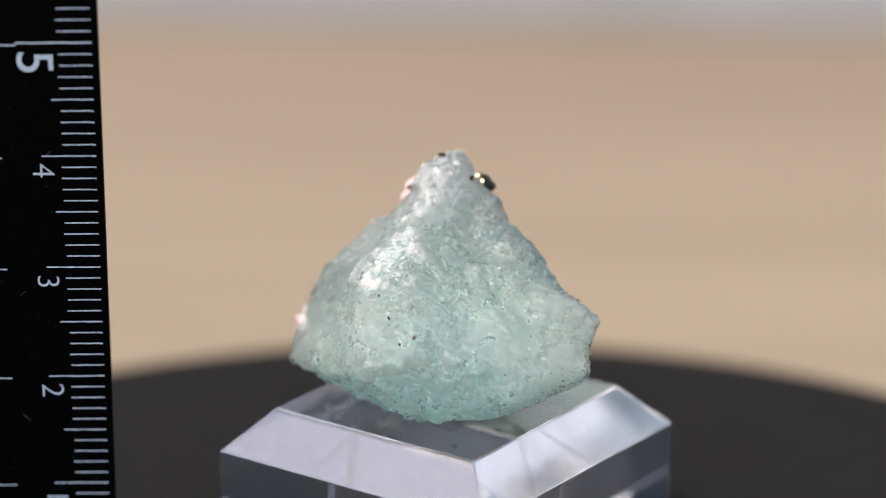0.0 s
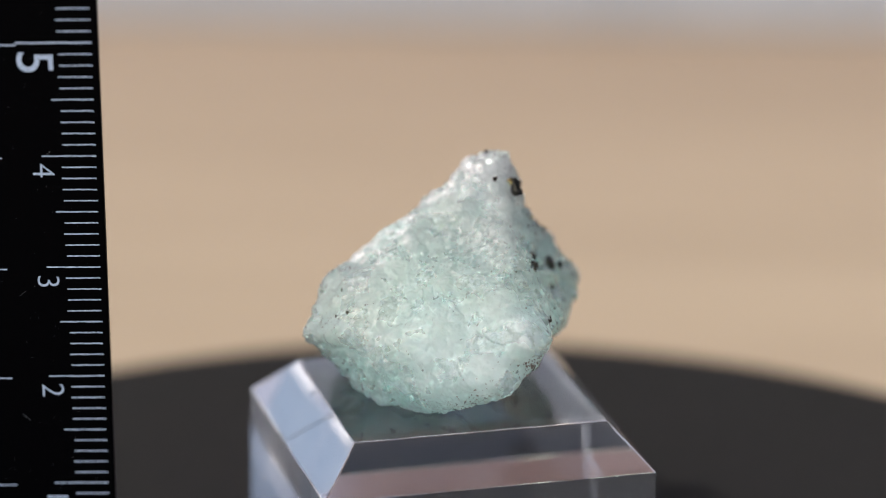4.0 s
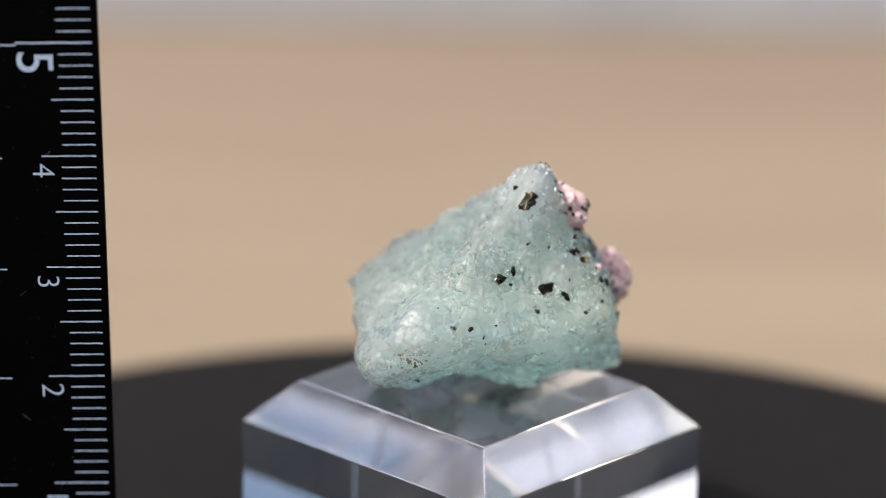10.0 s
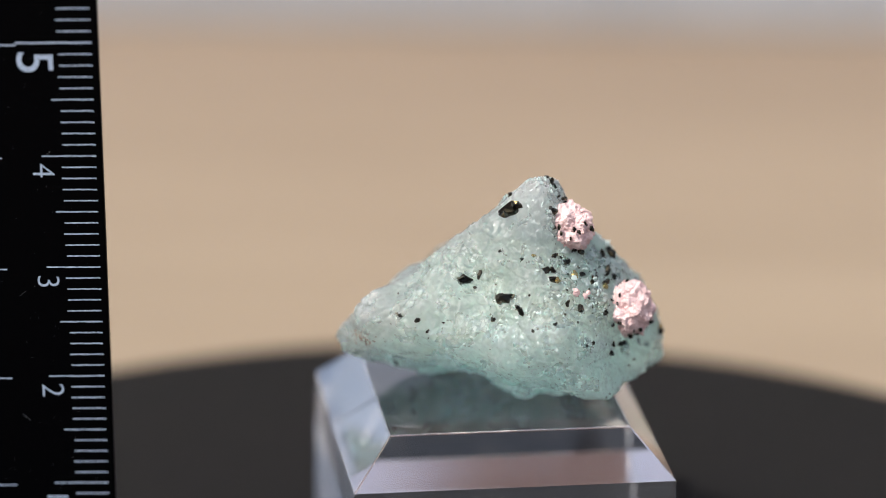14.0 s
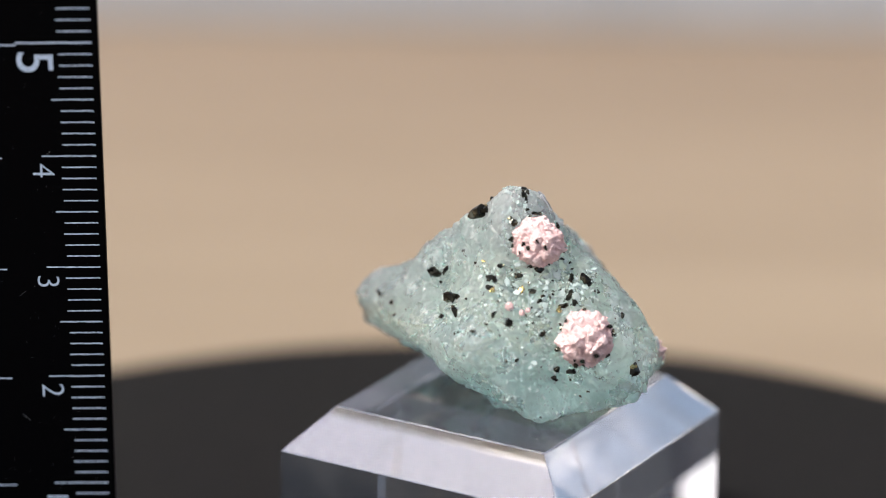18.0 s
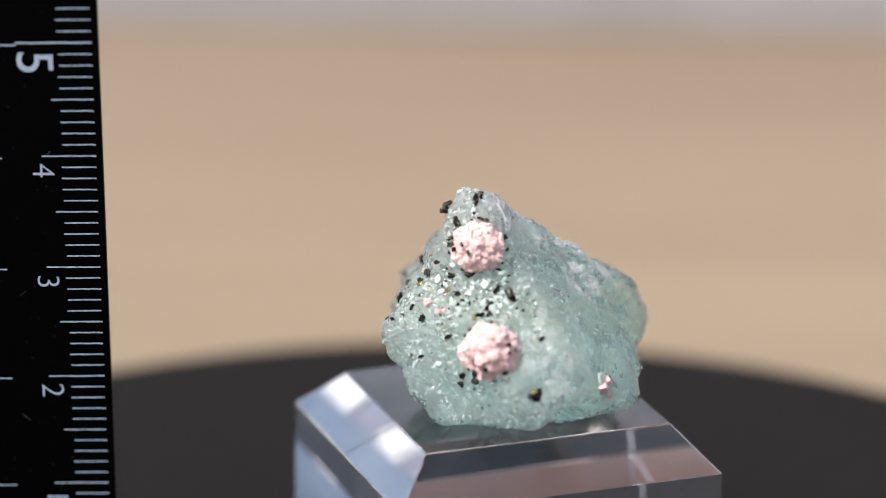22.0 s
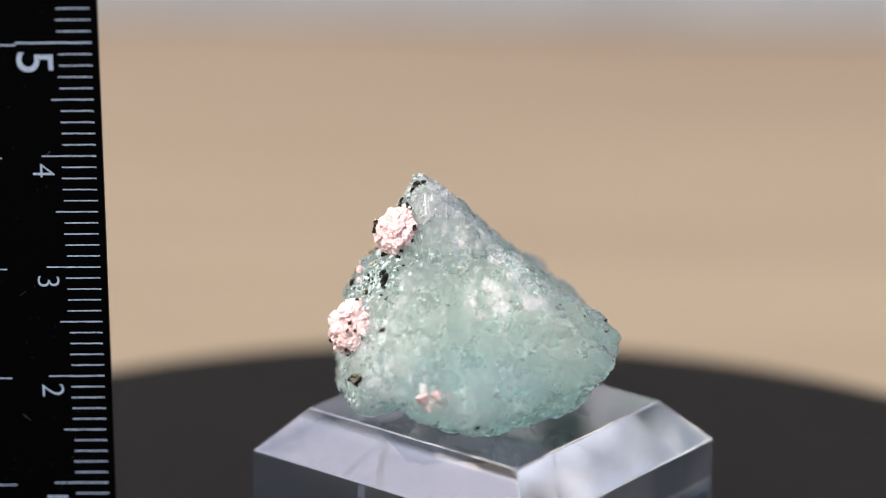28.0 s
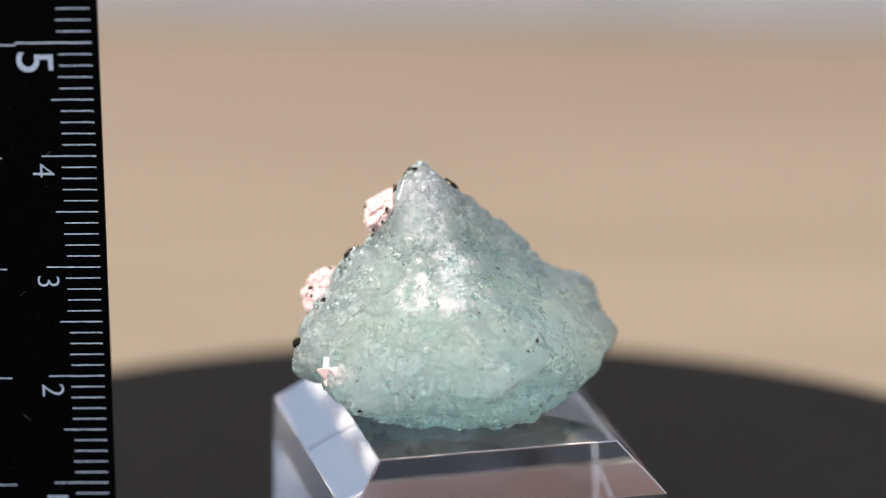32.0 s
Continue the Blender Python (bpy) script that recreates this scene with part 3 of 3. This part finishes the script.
# small pink petal cluster with a white blade
p, n = on_skin(166, -16)
SIDE = Vector((0, 0, 1)).cross(n).normalized()
FLAT = Matrix((SIDE, n.cross(SIDE), n)).transposed().to_4x4()
bm = bmesh.new()
PETAL = 0.0016
for dx, dy, dz, sx, sy, sz, tip, spin in ((-0.35, 0, 0.15, 0.75, 0.5, 0.45, 0.5, 0.1), (0.35, 0.1, 0.2, 0.7, 0.45, 0.5, -0.4, 3.0),
                                          (0.05, -0.3, 0.1, 0.6, 0.4, 0.4, 0.2, 0.4), (0.8, 0.1, 0.05, 0.4, 0.35, 0.4, 0.6, 0.8)):
    blade(bm, rng, Matrix.Translation((dx * PETAL, dy * PETAL, dz * PETAL)) @ Euler((0.3, tip, spin)).to_matrix().to_4x4() @
          Matrix.Diagonal((sx * PETAL, sy * PETAL, sz * PETAL, 1)))
bmesh.ops.recalc_face_normals(bm, faces=bm.faces[:])
part("petal_cluster", bm, pink, specimen, "small flat pink crystal petals beside a white blade").matrix_basis = Matrix.Translation(p - n * 0.0008) @ FLAT
for ros, spots in ((r1, 15), (r2, 16)):
    rad = 0.00255
    for k in range(spots):
        a, h = rng.uniform(0, 6.283), rng.uniform(0.05, 0.95) if k < 9 else rng.uniform(-0.05, 0.3)
        s = math.sqrt(1 - h * h)
        size = rng.uniform(0.00035, 0.0007)
        place("pyrite_speck", rng.choice(GRAINS), ros, m=Matrix.Translation((s * math.cos(a) * rad, s * math.sin(a) * rad, h * rad * 0.90)) @
              Euler((a, h * 5, a * 2)).to_matrix().to_4x4() @ Matrix.Diagonal((size, size, size * 0.8, 1)))
for turn, slope, wide, tall, lean in ((161.5, -14, 0.00030, 0.0011, 0.35), (112.5, 64, 0.00009, 0.0018, 0.05)):
    p, n = on_skin(turn, slope)
    up = ((Vector((0, 0, 1)) - n * n.z).normalized() + n * lean).normalized()
    flank = up.cross(n).normalized()
    part("white_blade", box_bm(-wide, wide, -0.0001, 0.0001, -tall * 0.4, tall * 0.6, 0.00004), milky, specimen, "small white blade crystal").matrix_basis = \
        Matrix.Translation(p) @ Matrix((flank, up.cross(flank), up)).transposed().to_4x4()

# clear greyish crystal knob on the summit
quartz = material("grey_quartz", (0.84, 0.865, 0.885), 0.12, IOR=1.45, Transmission_Weight=0.68, Subsurface_Weight=1.0, Subsurface_Scale=0.002)
bump(quartz, noise_tex(quartz, 3000, 3), 0.3, 0.0001)
bm = bmesh.new()
bmesh.ops.create_icosphere(bm, subdivisions=6, radius=1)
for v in bm.verts:
    q = v.co + Vector((31, 0, 0))
    v.co *= 0.0026 * (0.95 + 0.2 * (0.45 - noise.voronoi(q * 1.6)[0][0]) + cell_facets(q, 0.5, 3, 0.8) * 0.5 + cell_facets(q, 0.2, 5, 0.8) * 0.4)
summit = Vector(MIDDLE * CM) + Vector(direction(88, 65)) * 0.0092
part("quartz_knob", bm, quartz, specimen, "clear greyish quartz knob on the summit").matrix_basis = Matrix.Translation(summit) @ Matrix.Diagonal((1.0, 0.9, 1.15, 1))

# sugary white crystal flakes lying in the skin, uncountable
CHIPS = [([v.co.copy() for v in me.vertices], [tuple(p.vertices) for p in me.polygons]) for me in PETALS]


def crust(name, mat, label, *swarms):
    verts, faces = [], []
    for count, turn, slope, low, high in swarms:
        for _ in range(count):
            p, n = on_skin(turn(), slope())
            size = rng.uniform(low, high) * 0.001 * (1.6 if rng.random() < 0.07 else 1)
            m = Matrix.Translation(p) @ n.to_track_quat("Z", "Y").to_matrix().to_4x4() @ \
                Euler((rng.gauss(0, 0.22), rng.gauss(0, 0.22), rng.uniform(0, 6.3))).to_matrix().to_4x4() @ \
                Matrix.Diagonal((size, size * rng.uniform(0.5, 1.0), size * rng.uniform(0.4, 0.9), 1))
            pts, polys = rng.choice(CHIPS)
            base = len(verts)
            verts += [m @ v for v in pts]
            faces += [tuple(base + i for i in f) for f in polys]
    me = bpy.data.meshes.new(name)
    me.from_pydata(verts, [], faces)
    me.materials.append(mat)
    tagged(place(name, me, specimen, label), kind="stuff")


def bell(mean, spread):
    return lambda: rng.gauss(mean, spread)


def even(low, high):
    return lambda: rng.uniform(low, high)


sugar = material("sugar_grains", (0.60, 0.72, 0.70), 0.3, IOR=1.45, Transmission_Weight=0.25)
crust("crystal_crust", sugar, "tiny white sparkling crystal flakes",
      (1400, bell(98, 25), bell(-2, 20), 0.05, 0.19), (80, bell(80, 9), bell(57, 6), 0.08, 0.24), (70, even(-180, 180), even(-25, 60), 0.04, 0.10),
      (90, bell(-145, 11), bell(36, 10), 0.07, 0.2), (230, bell(-136, 9), bell(44, 9), 0.04, 0.14), (75, bell(100, 11), bell(24, 8), 0.12, 0.32), (40, bell(118, 8), bell(20, 9), 0.14, 0.34))
crust("brown_crust", brown_dirt, "tiny brownish grey grains along the lower edges",
      (90, bell(-30, 7), bell(-17, 5), 0.03, 0.10), (70, bell(-18, 3), bell(-11, 2), 0.05, 0.15), (60, bell(-41, 5), bell(-26, 2.5), 0.04, 0.10), (60, bell(-140, 14), bell(-27, 5), 0.03, 0.08), (50, bell(-112, 8), bell(-10, 6), 0.03, 0.08),
      (40, bell(-100, 25), bell(-30, 6), 0.03, 0.07), (60, bell(95, 35), bell(-5, 18), 0.025, 0.06))


# ---- the turning of the stand ----
def motions():
    turns = ((0, 0.0), (3.5, -34.6), (5.5, -54.4), (9, -88.8), (12, -117.8), (14.5, -141.7), (17, -165.8), (20, -195.0),
             (23, -224.4), (25.5, -248.6), (27.5, -267.8), (30, -291.5), (32, -310.5))
    for thing in (stand, specimen):
        walk(thing, [(t, pose(0, 0, 0, 0, 0, a)) for t, a in turns])


motions()
